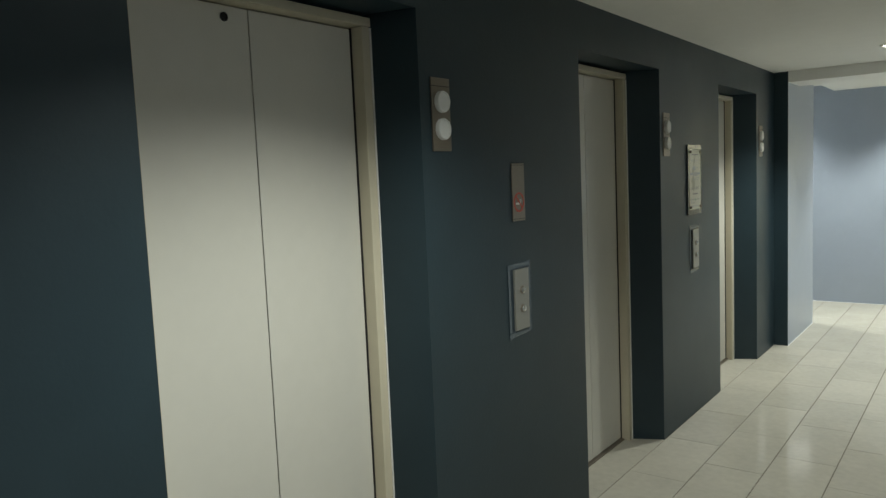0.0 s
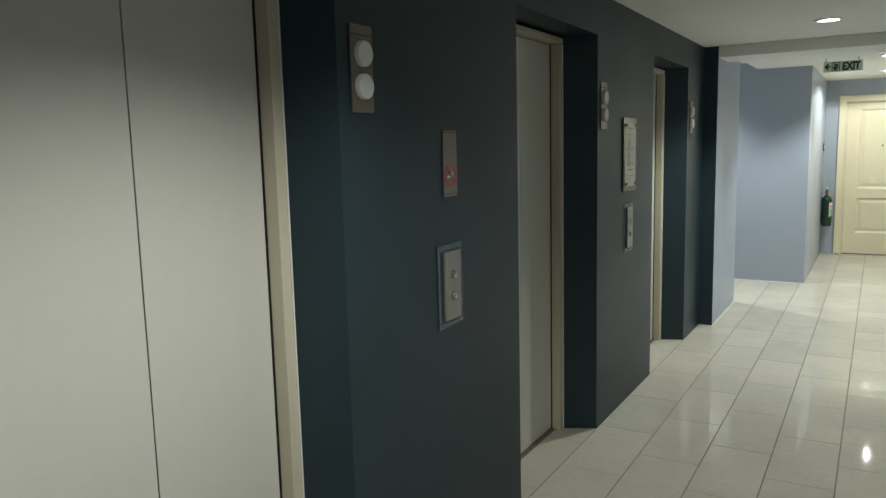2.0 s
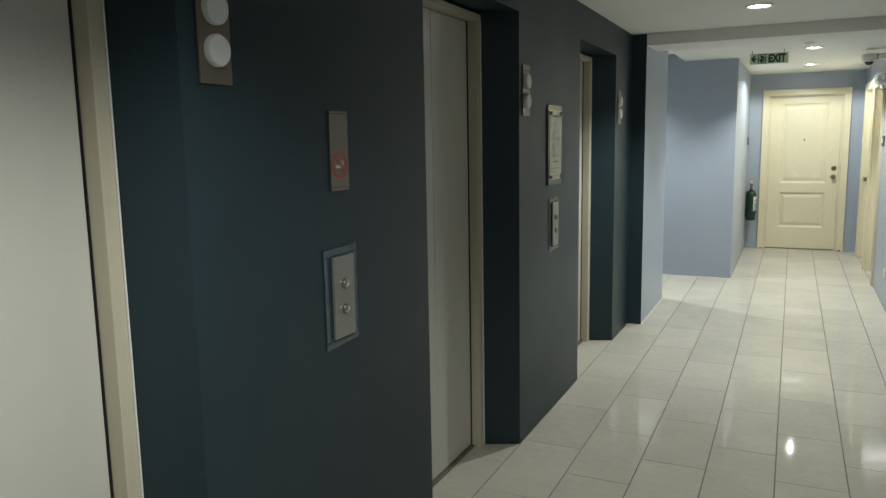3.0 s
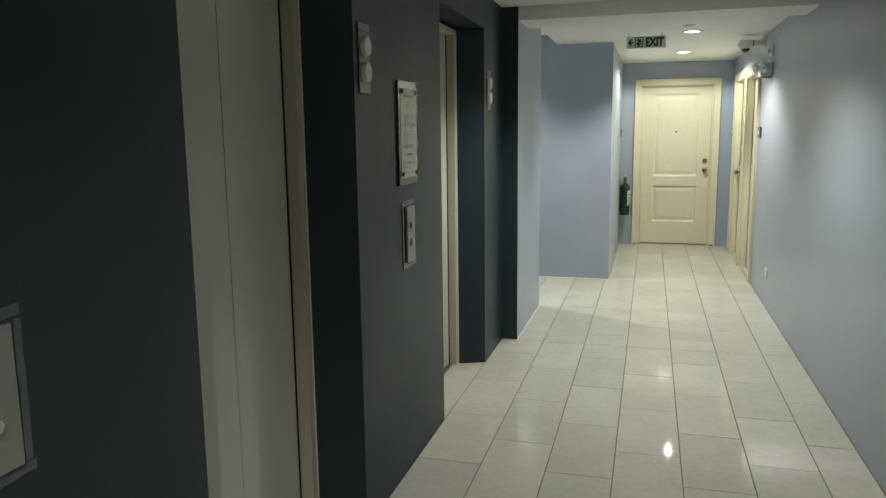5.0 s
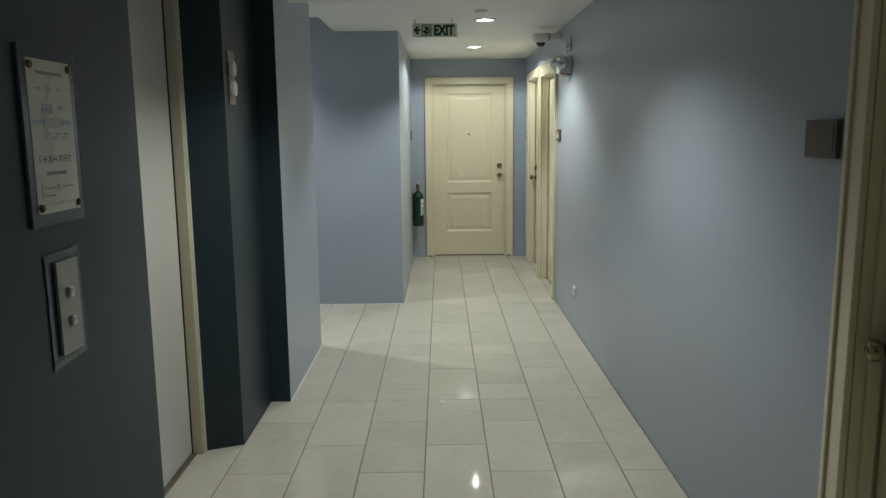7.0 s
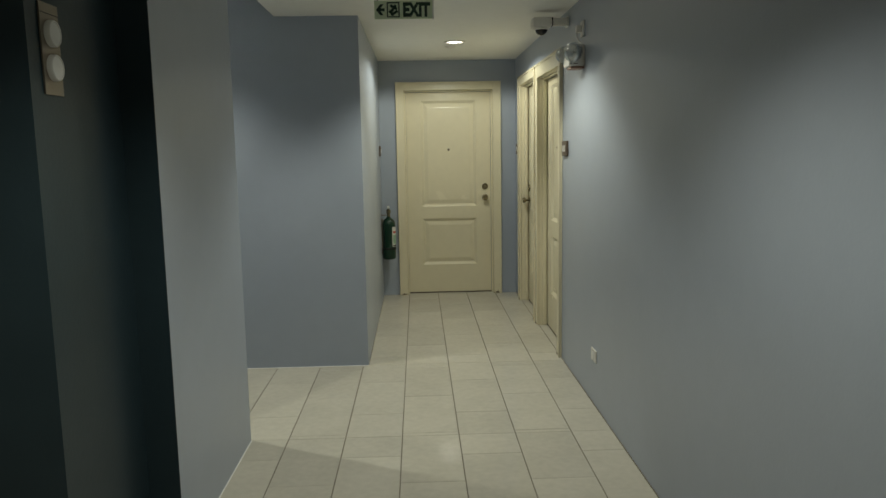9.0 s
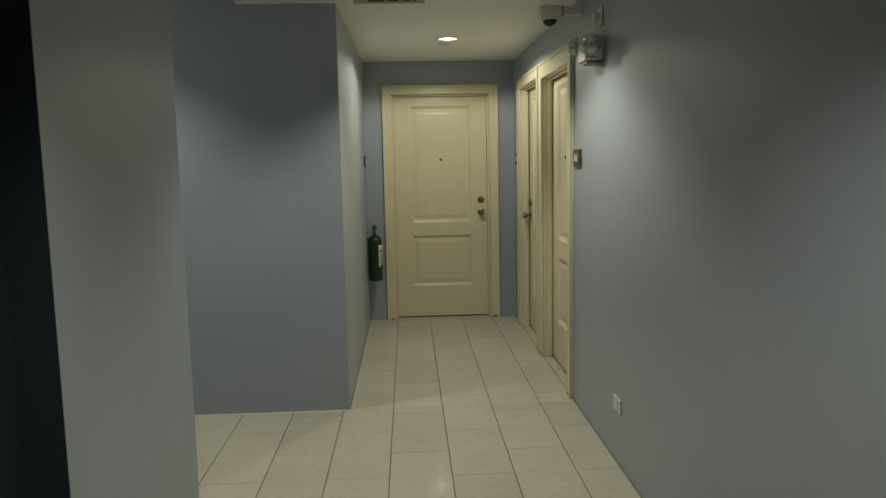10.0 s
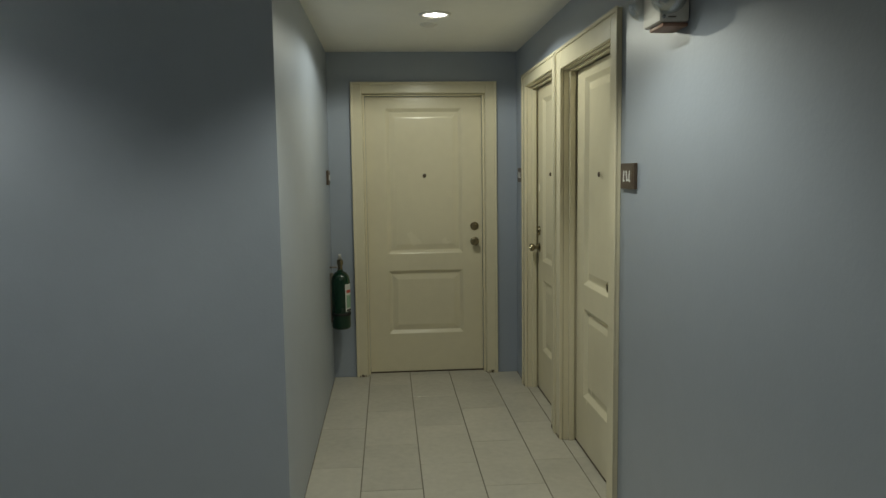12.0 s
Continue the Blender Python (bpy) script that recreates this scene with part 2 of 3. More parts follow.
setting("ceiling_lowered", boxes((-4.2, -1.30, SIDE_Y0, 8.50, TOP, 2.5)), WHITE, "off-white lowered strip of ceiling over the passage mouth", "ceiling")
setting("ceiling_passage", boxes((-4.2, -1.0, SIDE_Y0, SIDE_Y1, 2.62, 2.75)), WHITE, "off-white raised ceiling over the passage", "ceiling")

# ---- doors ----


def ring_panel(x0, x1, z0, z1, y):
    """A raised and fielded door panel between its rails."""
    bm = bmesh.new()
    rings = []
    for inset, d in ((0, 0), (0.004, 0.002), (0.025, 0.0185), (0.033, 0.0185), (0.066, 0.0095), (0.072, 0.009)):
        rings.append([bm.verts.new(p) for p in ((x0 + inset, y + d, z0 + inset), (x1 - inset, y + d, z0 + inset), (x1 - inset, y + d, z1 - inset), (x0 + inset, y + d, z1 - inset))])
    for a, b in zip(rings, rings[1:]):
        for i in range(4):
            bm.faces.new((a[i], a[(i + 1) % 4], b[(i + 1) % 4], b[i]))
    bm.faces.new(rings[-1])
    return bm


def panel_door(name, m, width, label, knob_side=1, deadbolt=True, casing=0.075, knob_inset=0.058):
    """A panelled flat door in its frame; local x along the wall from the frame's outer edge, -y into the corridor."""
    d = thing(name, m, label, "door", kind="structure")
    W, H, c = width, DOOR_H, casing
    j = 0.016
    fr = part("door_frame", boxes((0, c, -0.018, 0.0, 0, H), (W - c, W, -0.018, 0.0, 0, H), (c, W - c, -0.018, 0.0, H - c, H), bevel=0.004), CREAM, d)
    part("back_band", boxes((-0.004, 0.014, -0.026, -0.0181, 0, H + 0.004), (W - 0.014, W + 0.004, -0.026, -0.0181, 0, H + 0.004),
                            (0.0141, W - 0.0141, -0.026, -0.0181, H - 0.014, H + 0.004), bevel=0.003), CREAM, fr)
    part("jamb", boxes((0.04, c + 0.004, 0.001, 0.12, 0, H - 0.04), (W - c - 0.004, W - 0.04, 0.001, 0.12, 0, H - 0.04), (c + 0.0041, W - c - 0.0041, 0.001, 0.12, H - c - 0.004, H - 0.0401)), CREAM, d)
    part("door_stop", boxes((c + 0.0045, c + 0.0045 + j, 0.03, 0.06, 0, H - c - 0.005), (W - c - j - 0.0045, W - c - 0.0045, 0.03, 0.06, 0, H - c - 0.005),
                            (c + j + 0.005, W - c - j - 0.005, 0.03, 0.06, H - c - j, H - c - 0.005), bevel=0.003), CREAM, d)
    a, b, t = c + j + 0.0055, W - c - j - 0.0055, H - c - j - 0.002
    y = 0.07
    leaf = part("door_leaf", boxes((a, b, y + 0.0205, y + 0.045, 0.012, t)), CREAM, d)
    s = 0.145
    z = (0.012, 0.297, 0.775, 0.90, 1.965, t)
    part("stiles_and_rails", boxes((a, a + s, y, y + 0.020, z[0], t), (b - s, b, y, y + 0.020, z[0], t), (a + s, b - s, y, y + 0.020, z[0], z[1]),
                                   (a + s, b - s, y, y + 0.020, z[2], z[3]), (a + s, b - s, y, y + 0.020, z[4], t)), CREAM, leaf)
    for z0, z1 in ((z[1], z[2]), (z[3], z[4])):
        part("door_panel", ring_panel(a + s, b - s, z0, z1, y), CREAM, leaf)
    part("peephole", turned(((0, 0.008), (0.008, 0.008), (0.0115, 0.006), (0.0125, 0.0)), outwards((a + b) / 2, y, 1.476), 16), BRONZE, leaf, "small dark brass peephole")
    kx = b - knob_inset if knob_side > 0 else a + knob_inset
    part("door_knob", turned(((0.032, 0), (0.032, 0.005), (0.024, 0.010), (0.012, 0.013), (0.011, 0.034), (0.020, 0.039), (0.0275, 0.050), (0.0275, 0.060), (0.021, 0.069), (0.008, 0.071), (0.007, 0.068), (0, 0.068)), outwards(kx, y, 0.985)), BRASS, leaf, "round aged brass knob", True)
    if deadbolt:
        part("deadbolt", turned(((0.031, 0), (0.031, 0.007), (0.027, 0.013), (0.015, 0.014), (0.0145, 0.020), (0.004, 0.020), (0, 0.018)), outwards(kx, y, 1.098)), BRASS, leaf, "round brass deadbolt", True)
    # The shade of the gap below the leaf, put in as a dark strip.
    part("door_gap_strip", boxes((c + 0.005, W - c - 0.005, 0.069, 0.115, 0.001, 0.010)), SCUFF_GAP, d, "dark strip standing in for the shaded gap under the leaf")
    scuff = random.Random(len(name) + int(width * 1000))
    for x0 in (0.016, W - c):
        for k in range(4):
            x = x0 + k * (c - 0.018) / 4
            part("scuff", boxes((x, x + scuff.uniform(0.006, 0.013), -0.0192, -0.0184, 0.0, scuff.uniform(0.006, 0.024))), SCUFF_GAP, fr, "dark chipped paint at the foot")
    return d


panel_door("door_1", pose(D0, END, 0), D1 - D0, "cream painted two-panel door with brass knob, closed")
for i, (a, b) in enumerate(DOORS_E):
    panel_door("door_%d" % (i + 2), pose(RIGHT, b, 0, 0, 0, -90), b - a, "cream painted two-panel flat door in the side wall, closed",
               knob_side=(-1, 1, -1)[i], casing=(0.07, 0.105, 0.078)[i], knob_inset=(0.036, 0.05, 0.055)[i])

# ---- lifts ----


def lift_door(m, splay):
    d = thing("lift_door", m, "beige enamelled steel lift doors, closed, set in a charcoal recess", "lift door", "lift doors")
    a, b, dy = SPLAY + 0.001, LIFT_W - splay - 0.001, LIFT_D
    t, jw, mid = 2.096, 0.040, LIFT_W / 2
    for x0, x1, g0, g1, e0 in ((a, a + jw, a + jw + 0.0005, a + jw + 0.003, a), (b - jw, b, b - jw - 0.003, b - jw - 0.0005, b - 0.005)):
        jamb = part("jamb", boxes((x0, x1, dy - 0.052, dy + 0.045, 0, t), bevel=0.003), FRAME, d, "cream enamelled jamb")
        # Black strip painting in the shaded gap between panel and jamb.
        part("gap_line", boxes((g0, g1, dy - 0.005, dy + 0.040, 0.009, t - 0.001)), BLACK, jamb, "black strip standing in for the dark gap beside the panel")
        part("white_edge_strip", boxes((e0, e0 + 0.005, dy - 0.058, dy - 0.0521, 0.001, t - 0.002), bevel=0.002), CAULK, jamb, "thin white strip along the jamb's outer edge")
    part("header", boxes((a, b, dy - 0.056, dy + 0.045, t + 0.001, t + 0.030), bevel=0.003), FRAME, d, "cream enamelled header")
    part("header_fill", boxes((a, b, dy - 0.005, dy + 0.045, t + 0.031, LIFT_H - 0.001)), DARK, d, "charcoal strip over the header")
    left = part("door_panel", boxes((a + jw + 0.005, mid - 0.002, dy, dy + 0.03, 0.012, t - 0.004), bevel=0.0015), BEIGE, d)
    part("door_panel", boxes((mid + 0.002, b - jw - 0.005, dy, dy + 0.03, 0.012, t - 0.004), bevel=0.0015), BEIGE, d)
    # Black sheet that stands for the darkness behind the panels.
    part("shaft_gap", boxes((a + jw + 0.005, b - jw - 0.005, dy + 0.031, dy + 0.045, 0.009, t)), BLACK, d, "dark gap behind the doors")
    part("key_hole", turned(((0.013, 0), (0.013, 0.003), (0.009, 0.004), (0.008, 0.001), (0, 0.001)), outwards(mid - 0.085, dy, 2.06), 20), BLACK, left, "small dark release keyhole")
    part("sill", boxes((a, b, dy - 0.02, dy + 0.045, 0.001, 0.008)), STEEL, d, "worn metal sill")
    return d


for ly, splay in zip(LIFTS, SPLAYS):
    lift_door(pose(LEFT, ly, 0, 0, 0, 90), splay)


def hall_lantern(m):
    d = thing("hall_lantern", m, "steel lift lantern plate with two round white lenses", "indicator", "lift lanterns")
    part("back_plate", boxes((-0.052, 0.052, -0.006, -0.0005, -0.123, 0.123), bevel=0.0015), STEEL, d)
    part("seam", boxes((-0.051, 0.051, -0.0068, -0.006, 0.094, 0.096)), BLACK, d)
    for z in (0.043, -0.049):
        part("lens", turned(((0.0365, 0.005), (0.0365, 0.017), (0.034, 0.021), (0.030, 0.022), (0.028, 0.020), (0, 0.021)), outwards(0, 0, z)), LENS, d, "round white plastic lens", True)
    return d


lantern = hall_lantern(pose(LEFT, LIFTS[0] + LIFT_W + 0.108, 1.80, 0, 0, 90))
copy_thing(lantern, pose(LEFT, LIFTS[1] + LIFT_W + 0.092, 1.778, 0, 0, 90))
copy_thing(lantern, pose(LEFT, LIFTS[2] + LIFT_W + 0.118, 1.770, 0, 0, 90))


def tape_strip(x0, x1, z0, z1, lean):
    """A strip of clear tape with a slightly torn, uneven outline."""
    cut = random.Random(int(1000 * (x0 + 2 * z0 + 3 * x1)))
    along = x1 - x0 > z1 - z0
    bm = bmesh.new()
    rows = []
    n = 9
    for i in range(n):
        f = i / (n - 1)
        j0, j1 = cut.uniform(-0.0018, 0.0018), cut.uniform(-0.0018, 0.0018)
        if along:
            x, z = x0 + f * (x1 - x0), lean * (f - 0.5)
            rows.append(((x, z0 + z + j0), (x, z1 + z + j1)))
        else:
            z, x = z0 + f * (z1 - z0), lean * (f - 0.5)
            rows.append(((x0 + x + j0, z), (x1 + x + j1, z)))
    v = [[[bm.verts.new((x, y, z)) for x, z in r] for r in rows] for y in (-0.0036, -0.0027)]
    for i in range(n - 1):
        for k in (0, 1):
            bm.faces.new((v[k][i][0], v[k][i][1], v[k][i + 1][1], v[k][i + 1][0]))
            bm.faces.new((v[0][i][k], v[0][i + 1][k], v[1][i + 1][k], v[1][i][k]))
    for i in (0, n - 1):
        bm.faces.new((v[0][i][0], v[0][i][1], v[1][i][1], v[1][i][0]))
    return bm


def call_panel(m, w, label):
    d = thing("call_panel", m, label, "call button", "call panels")
    h = 0.288
    part("plastic_cover", boxes((-w / 2, w / 2, -0.0025, -0.0005, -h / 2, h / 2)), COVER, d, "wrinkled clear plastic cover taped to the wall")
    e = 0.016
    for x0, x1, z0, z1, lean in ((-w / 2 - 0.006, w / 2 + 0.004, h / 2 - e, h / 2 + 0.003, 0.005), (-w / 2 - 0.003, w / 2 + 0.007, -h / 2 - 0.004, -h / 2 + e, 0.006),
                                 (-w / 2 - 0.003, -w / 2 + e - 0.003, -h / 2 + e + 0.003, h / 2 - e - 0.004, -0.003), (w / 2 - e + 0.004, w / 2 + 0.003, -h / 2 + e + 0.004, h / 2 - e - 0.003, 0.003)):
        part("tape", tape_strip(x0, x1, z0, z1, lean), TAPE, d, "strip of wrinkled clear tape")
    pw, ph, px = w - 0.056, h - 0.044, 0.004
    face = part("face_plate", boxes((px - pw / 2, px + pw / 2, -0.0125, -0.0038, -ph / 2, ph / 2), bevel=0.0015), PLATE, d, "satin steel face plate")
    for z in (0.038, -0.038):
        button = part("button", turned(((0.0135, 0.003), (0.0135, 0.008), (0.011, 0.010), (0, 0.0105)), outwards(px, -0.0125, z), 22), CHROME, face, "round steel push button", True)
        part("button_collar", turned(((0.0165, 0.0), (0.0165, 0.003), (0.0137, 0.0035), (0.0137, 0.0)), outwards(px, -0.0125, z), 22), STEEL, button, "", True)
    return d


call_panel(pose(LEFT, 2.583, 1.09, 0, 0, 90), 0.163, "steel two-button lift call panel under clear plastic")
call_panel(pose(LEFT, 4.747, 1.072, 0, 0, 90), 0.163, "steel lift call panel under clear plastic below the notice")


def no_smoking(m):
    d = thing("no_smoking_sign", m, "brushed steel plate with a red no-smoking ring", "sign")
    part("plate", boxes((-0.047, 0.047, -0.005, -0.0005, -0.114, 0.114), bevel=0.001), STEEL, d)
    z, r = -0.040, 0.039
    part("ring", turned(((r - 0.007, 0.005), (r - 0.007, 0.0062), (r, 0.0062), (r, 0.005)), outwards(0, 0, z), 36), RED, d, "red prohibition ring")
    bm = boxes((-r + 0.004, r - 0.004, -0.0075, -0.0066, -0.0032, 0.0032))
    bmesh.ops.transform(bm, matrix=pose(0, 0, z, 0, 45, 0), verts=bm.verts)
    part("bar", bm, RED, d, "red slanting bar")
    part("cigarette", boxes((-0.022, 0.012, -0.0064, -0.0051, z - 0.009, z - 0.001)), LABEL, d, "white cigarette shape")
    part("smoke", boxes((0.010, 0.020, -0.0064, -0.0051, z + 0.002, z + 0.005), (0.006, 0.018, -0.0064, -0.0051, z + 0.008, z + 0.011)), LABEL, d)
    for zz in (0.106, -0.106):
        part("edge_line", boxes((-0.045, 0.045, -0.0057, -0.005, zz, zz + 0.0015)), BLACK, d)
    return d


no_smoking(pose(LEFT, 2.596, 1.517, 0, 0, 90))


def notice(m):
    d = thing("notice_board", m, "printed paper notice behind clear acrylic with four dark studs", "notice")
    w, h = 0.262, 0.435
    sheet = part("acrylic_sheet", boxes((-w / 2, w / 2, -0.008, -0.001, -h / 2, h / 2), bevel=0.001), ACRYLIC, d, "clear acrylic sheet")
    for x0, x1, z0, z1 in ((-w / 2, -w / 2 + 0.003, -h / 2, h / 2), (w / 2 - 0.003, w / 2, -h / 2, h / 2), (-w / 2 + 0.003, w / 2 - 0.003, -h / 2, -h / 2 + 0.003)):
        part("polished_edge", boxes((x0, x1, -0.0092, -0.0081, z0, z1)), TAPE, sheet, "paler polished acrylic edge")
    pw, ph = 0.205, 0.375
    paper = part("paper", boxes((-pw / 2, pw / 2, -0.0095, -0.0082, -ph / 2, ph / 2)), PAPER, d, "cream printed paper")
    y = (-0.0104, -0.0096)
    rng = random.Random(4)

    def words(x0, x1, z, hh, mat, least, most, gap):
        x = x0
        while x < x1 - 0.003:
            e = min(x + rng.uniform(least, most), x1)
            part("printed_word", boxes((x, e, *y, z - hh / 2, z + hh / 2)), mat, paper)
            x = e + gap
    words(-0.062, 0.062, 0.156, 0.008, INK, 0.012, 0.03, 0.003)
    for z, xs in ((0.118, (-0.055, -0.005, 0.045)), (0.008, (-0.02, 0.02, 0.06)), (-0.002, (-0.035, 0.005, 0.05))):
        for x in xs:
            words(x - 0.011, x + 0.011, z, 0.005, INK_BLUE, 0.006, 0.012, 0.003)
    for z in (0.078, 0.070, 0.062):
        words(-0.045, 0.005, z, 0.006, INK_BLUE, 0.012, 0.025, 0.002)
    words(0.035, 0.060, 0.074, 0.010, INK_FAINT, 0.006, 0.012, 0.003)
    part("printed_band", boxes((-0.090, -0.045, *y, 0.030, 0.042)), INK_BLUE, paper, "faded blue band")
    part("printed_band", boxes((0.045, 0.090, *y, 0.030, 0.042)), INK_BLUE, paper, "faded blue band")
    part("printed_band", boxes((-0.043, 0.043, *y, 0.022, 0.046)), INK_FAINT, paper, "pale printed band")
    for x in (-0.078, -0.028, 0.022):
        part("printed_frame", boxes((x, x + 0.047, *y, -0.048, -0.0465), (x, x + 0.047, *y, -0.062, -0.0605), (x, x + 0.0015, *y, -0.0605, -0.048), (x + 0.0455, x + 0.047, *y, -0.0605, -0.048)), INK, paper, "thin printed frame")
        words(x + 0.014, x + 0.034, -0.0545, 0.005, INK, 0.006, 0.010, 0.002)
    words(-0.048, 0.048, -0.090, 0.009, INK, 0.010, 0.02, 0.002)
    part("printed_line", boxes((-0.062, -0.018, *y, -0.1275, -0.1235)), INK, paper)
    part("printed_line", boxes((0.018, 0.075, *y, -0.1275, -0.1235)), INK, paper)
    part("printed_line", boxes((-0.062, -0.018, *y, -0.1465, -0.1425)), INK, paper)
    part("printed_mark", boxes((-0.006, 0.008, *y, -0.133, -0.118)), INK_GREEN, paper, "small green printed mark")
    part("printed_mark", boxes((-0.080, -0.070, *y, -0.150, -0.112)), INK_FAINT, paper)
    words(-0.070, 0.070, -0.166, 0.005, INK_FAINT, 0.02, 0.04, 0.002)
    for x in (-0.092, 0.092):
        for z in (-0.172, 0.172):
            part("stud", turned(((0.0095, 0.008), (0.0095, 0.015), (0.007, 0.018), (0, 0.0185)), outwards(x, 0, z), 18), BRONZE, d, "dark round stud", True)
    return d


notice(pose(LEFT, 4.751, 1.508, 0, 0, 90))

# ---- corridor fittings ----


def unit_plate(m, marks=True):
    d = thing("unit_number_plate", m, "small brown metal unit number plate beside a door", "number plate", "unit number plates")
    part("plate", boxes((-0.082, 0.082, -0.014, -0.0005, -0.05, 0.05), bevel=0.003), BRONZE, d)
    part("inset", boxes((-0.066, 0.066, -0.0155, -0.0141, -0.036, 0.036)), material("plate_inset", (0.13, 0.095, 0.07), 0.45, 0.4), d)
    if marks:
        for x, lean in ((-0.034, 12), (0.0, -14), (0.032, 10)):
            bm = boxes((-0.005, 0.005, -0.0175, -0.0156, -0.021, 0.021), (0.0055, 0.013, -0.0175, -0.0156, -0.021, -0.013))
            bmesh.ops.transform(bm, matrix=pose(x, 0, 0, 0, lean, 0), verts=bm.verts)
            part("figure", bm, LENS, d, "pale raised figure")
    return d


unit_plate(pose(RIGHT, 4.832, 1.482, 0, 0, -90), False)
unit_plate(pose(RIGHT, 9.232, 1.471, 0, 0, -90))
unit_plate(pose(RIGHT, 11.575, 1.471, 0, 0, -90))
unit_plate(pose(JUT, 11.60, 1.471, 0, 0, 90))


def wall_socket(m):
    d = thing("wall_socket", m, "small white plastic outlet plate low on the wall", "outlet")
    part("plate", boxes((-0.055, 0.055, -0.009, -0.0005, -0.036, 0.036), bevel=0.003), PLASTIC, d)
    part("insert", boxes((-0.024, 0.024, -0.012, -0.0091, -0.024, 0.024), bevel=0.001), LENS, d)
    for z in (-0.028, 0.028):
        part("screw", turned(((0.003, 0.009), (0.003, 0.0105), (0, 0.0105)), outwards(0, 0, z), 10), STEEL, d)
    return d


wall_socket(pose(RIGHT, 8.385, 0.292, 0, 0, -90))


def text_mesh(s, size):
    cu = bpy.data.curves.new("lettering", "FONT")
    cu.body, cu.size, cu.extrude, cu.align_x, cu.align_y = s, size, 0.0008, "CENTER", "CENTER"
    cu.offset = 0.0052
    ob = bpy.data.objects.new("lettering", cu)
    scene.collection.objects.link(ob)
    me = bpy.data.meshes.new_from_object(ob.evaluated_get(bpy.context.evaluated_depsgraph_get()))
    bpy.data.objects.remove(ob)
    bm = bmesh.new()
    bm.from_mesh(me)
    bpy.data.meshes.remove(me)
    return bm


def exit_sign(m):
    d = thing("exit_sign", m, "pale green hanging exit sign with dark green lettering", "exit sign")
    w, h = 0.33, 0.102
    part("panel", boxes((-w / 2, w / 2, -0.006, 0.006, -h / 2, h / 2), bevel=0.001), SIGN, d)
    part("edge_trim", boxes((w / 2 + 0.0005, w / 2 + 0.008, -0.008, 0.008, -h / 2 - 0.004, h / 2)), LENS, d, "pale end trim")
    for x in (-0.145, 0.135):
        part("hanger", boxes((x - 0.003, x + 0.003, -0.002, 0.002, h / 2, h / 2 + 0.034)), STEEL, d, "thin metal hanger")
    bm = text_mesh("EXIT", 0.098)
    xs, zs = [v.co.x for v in bm.verts], [v.co.y for v in bm.verts]
    fit = Matrix.Diagonal((0.155 / (max(xs) - min(xs)), 0.080 / (max(zs) - min(zs)), 1, 1)) @ Matrix.Translation((-(max(xs) + min(xs)) / 2, -(max(zs) + min(zs)) / 2, 0))
    bmesh.ops.transform(bm, matrix=pose(0.076, -0.0072, 0.0, 90, 0, 0) @ fit, verts=bm.verts)
    part("lettering", bm, GREEN, d, "dark green word EXIT")
    y = (-0.0078, -0.0062)
    bm = boxes((-0.140, -0.106, *y, -0.008, 0.008))
    for s in (1, -1):
        v = [bm.verts.new((x, yy, z * s)) for yy in y for x, z in ((-0.156, 0.0), (-0.131, 0.030), (-0.112, 0.030), (-0.136, 0.0))]
        for f in ((0, 1, 2, 3), (4, 7, 6, 5), (0, 4, 5, 1), (1, 5, 6, 2), (2, 6, 7, 3), (3, 7, 4, 0)):
            bm.faces.new([v[i] for i in f])
    part("arrow", bm, GREEN, d, "dark green arrow")
    fr = boxes((-0.094, -0.087, *y, -0.042, 0.042), (-0.028, -0.021, *y, -0.042, 0.042), (-0.087, -0.028, *y, 0.035, 0.042), (-0.087, -0.028, *y, -0.042, -0.036))
    for lean, x, z, l in ((35, -0.058, 0.004, 0.026), (-40, -0.068, -0.018, 0.018), (60, -0.048, -0.016, 0.018), (-60, -0.055, 0.014, 0.022)):
        b2 = boxes((-0.0075, 0.0075, *y, -l, l))
        bmesh.ops.transform(b2, matrix=pose(x, 0, z, 0, lean, 0), verts=b2.verts)
        me = finish(b2, "bar", GREEN)
        fr.from_mesh(me)
    part("pictogram", fr, GREEN, d, "dark green door pictogram")
    return d


exit_sign(pose(-0.449, 8.651, 2.272))


def downlight(m):
    d = thing("downlight", m, "round white recessed downlight, lit", "ceiling light", "downlights")
    part("trim_ring", turned(((0.088, 0.0), (0.088, -0.004), (0.083, -0.008), (0.072, -0.009), (0.066, -0.004), (0.066, 0.0)), seg=40), PLASTIC, d, "white trim ring", True)
    part("reflector", turned(((0.0655, -0.002), (0.05, -0.0005), (0.021, -0.0005)), seg=40), GLOW_SOFT, d, "bright lit reflector bowl", True)
    part("bulb", turned(((0.0205, -0.0006), (0.0205, -0.006), (0.015, -0.010), (0, -0.011)), seg=24), GLOW, d, "bright lit bulb", True)
    return d


dl = downlight(pose(*LAMPS[0][:3]))
for lx, ly, lz, *rest in LAMPS[1:]:
    copy_thing(dl, pose(lx, ly, lz))


def smoke_detector(m):
    d = thing("smoke_detector", m, "small round off-white smoke detector on the ceiling", "smoke detector", "smoke detectors")
    part("base", turned(((0.052, 0.0), (0.052, -0.006), (0.048, -0.008), (0, -0.008)), seg=32), PLASTIC, d, "", True)
    part("sensor", turned(((0.038, -0.008), (0.036, -0.013), (0.028, -0.016), (0, -0.017)), seg=32), PLASTIC, d, "", True)
    return d


sd = smoke_detector(pose(-0.11, 8.28, TOP))
copy_thing(sd, pose(-0.08, 10.79, TOP))


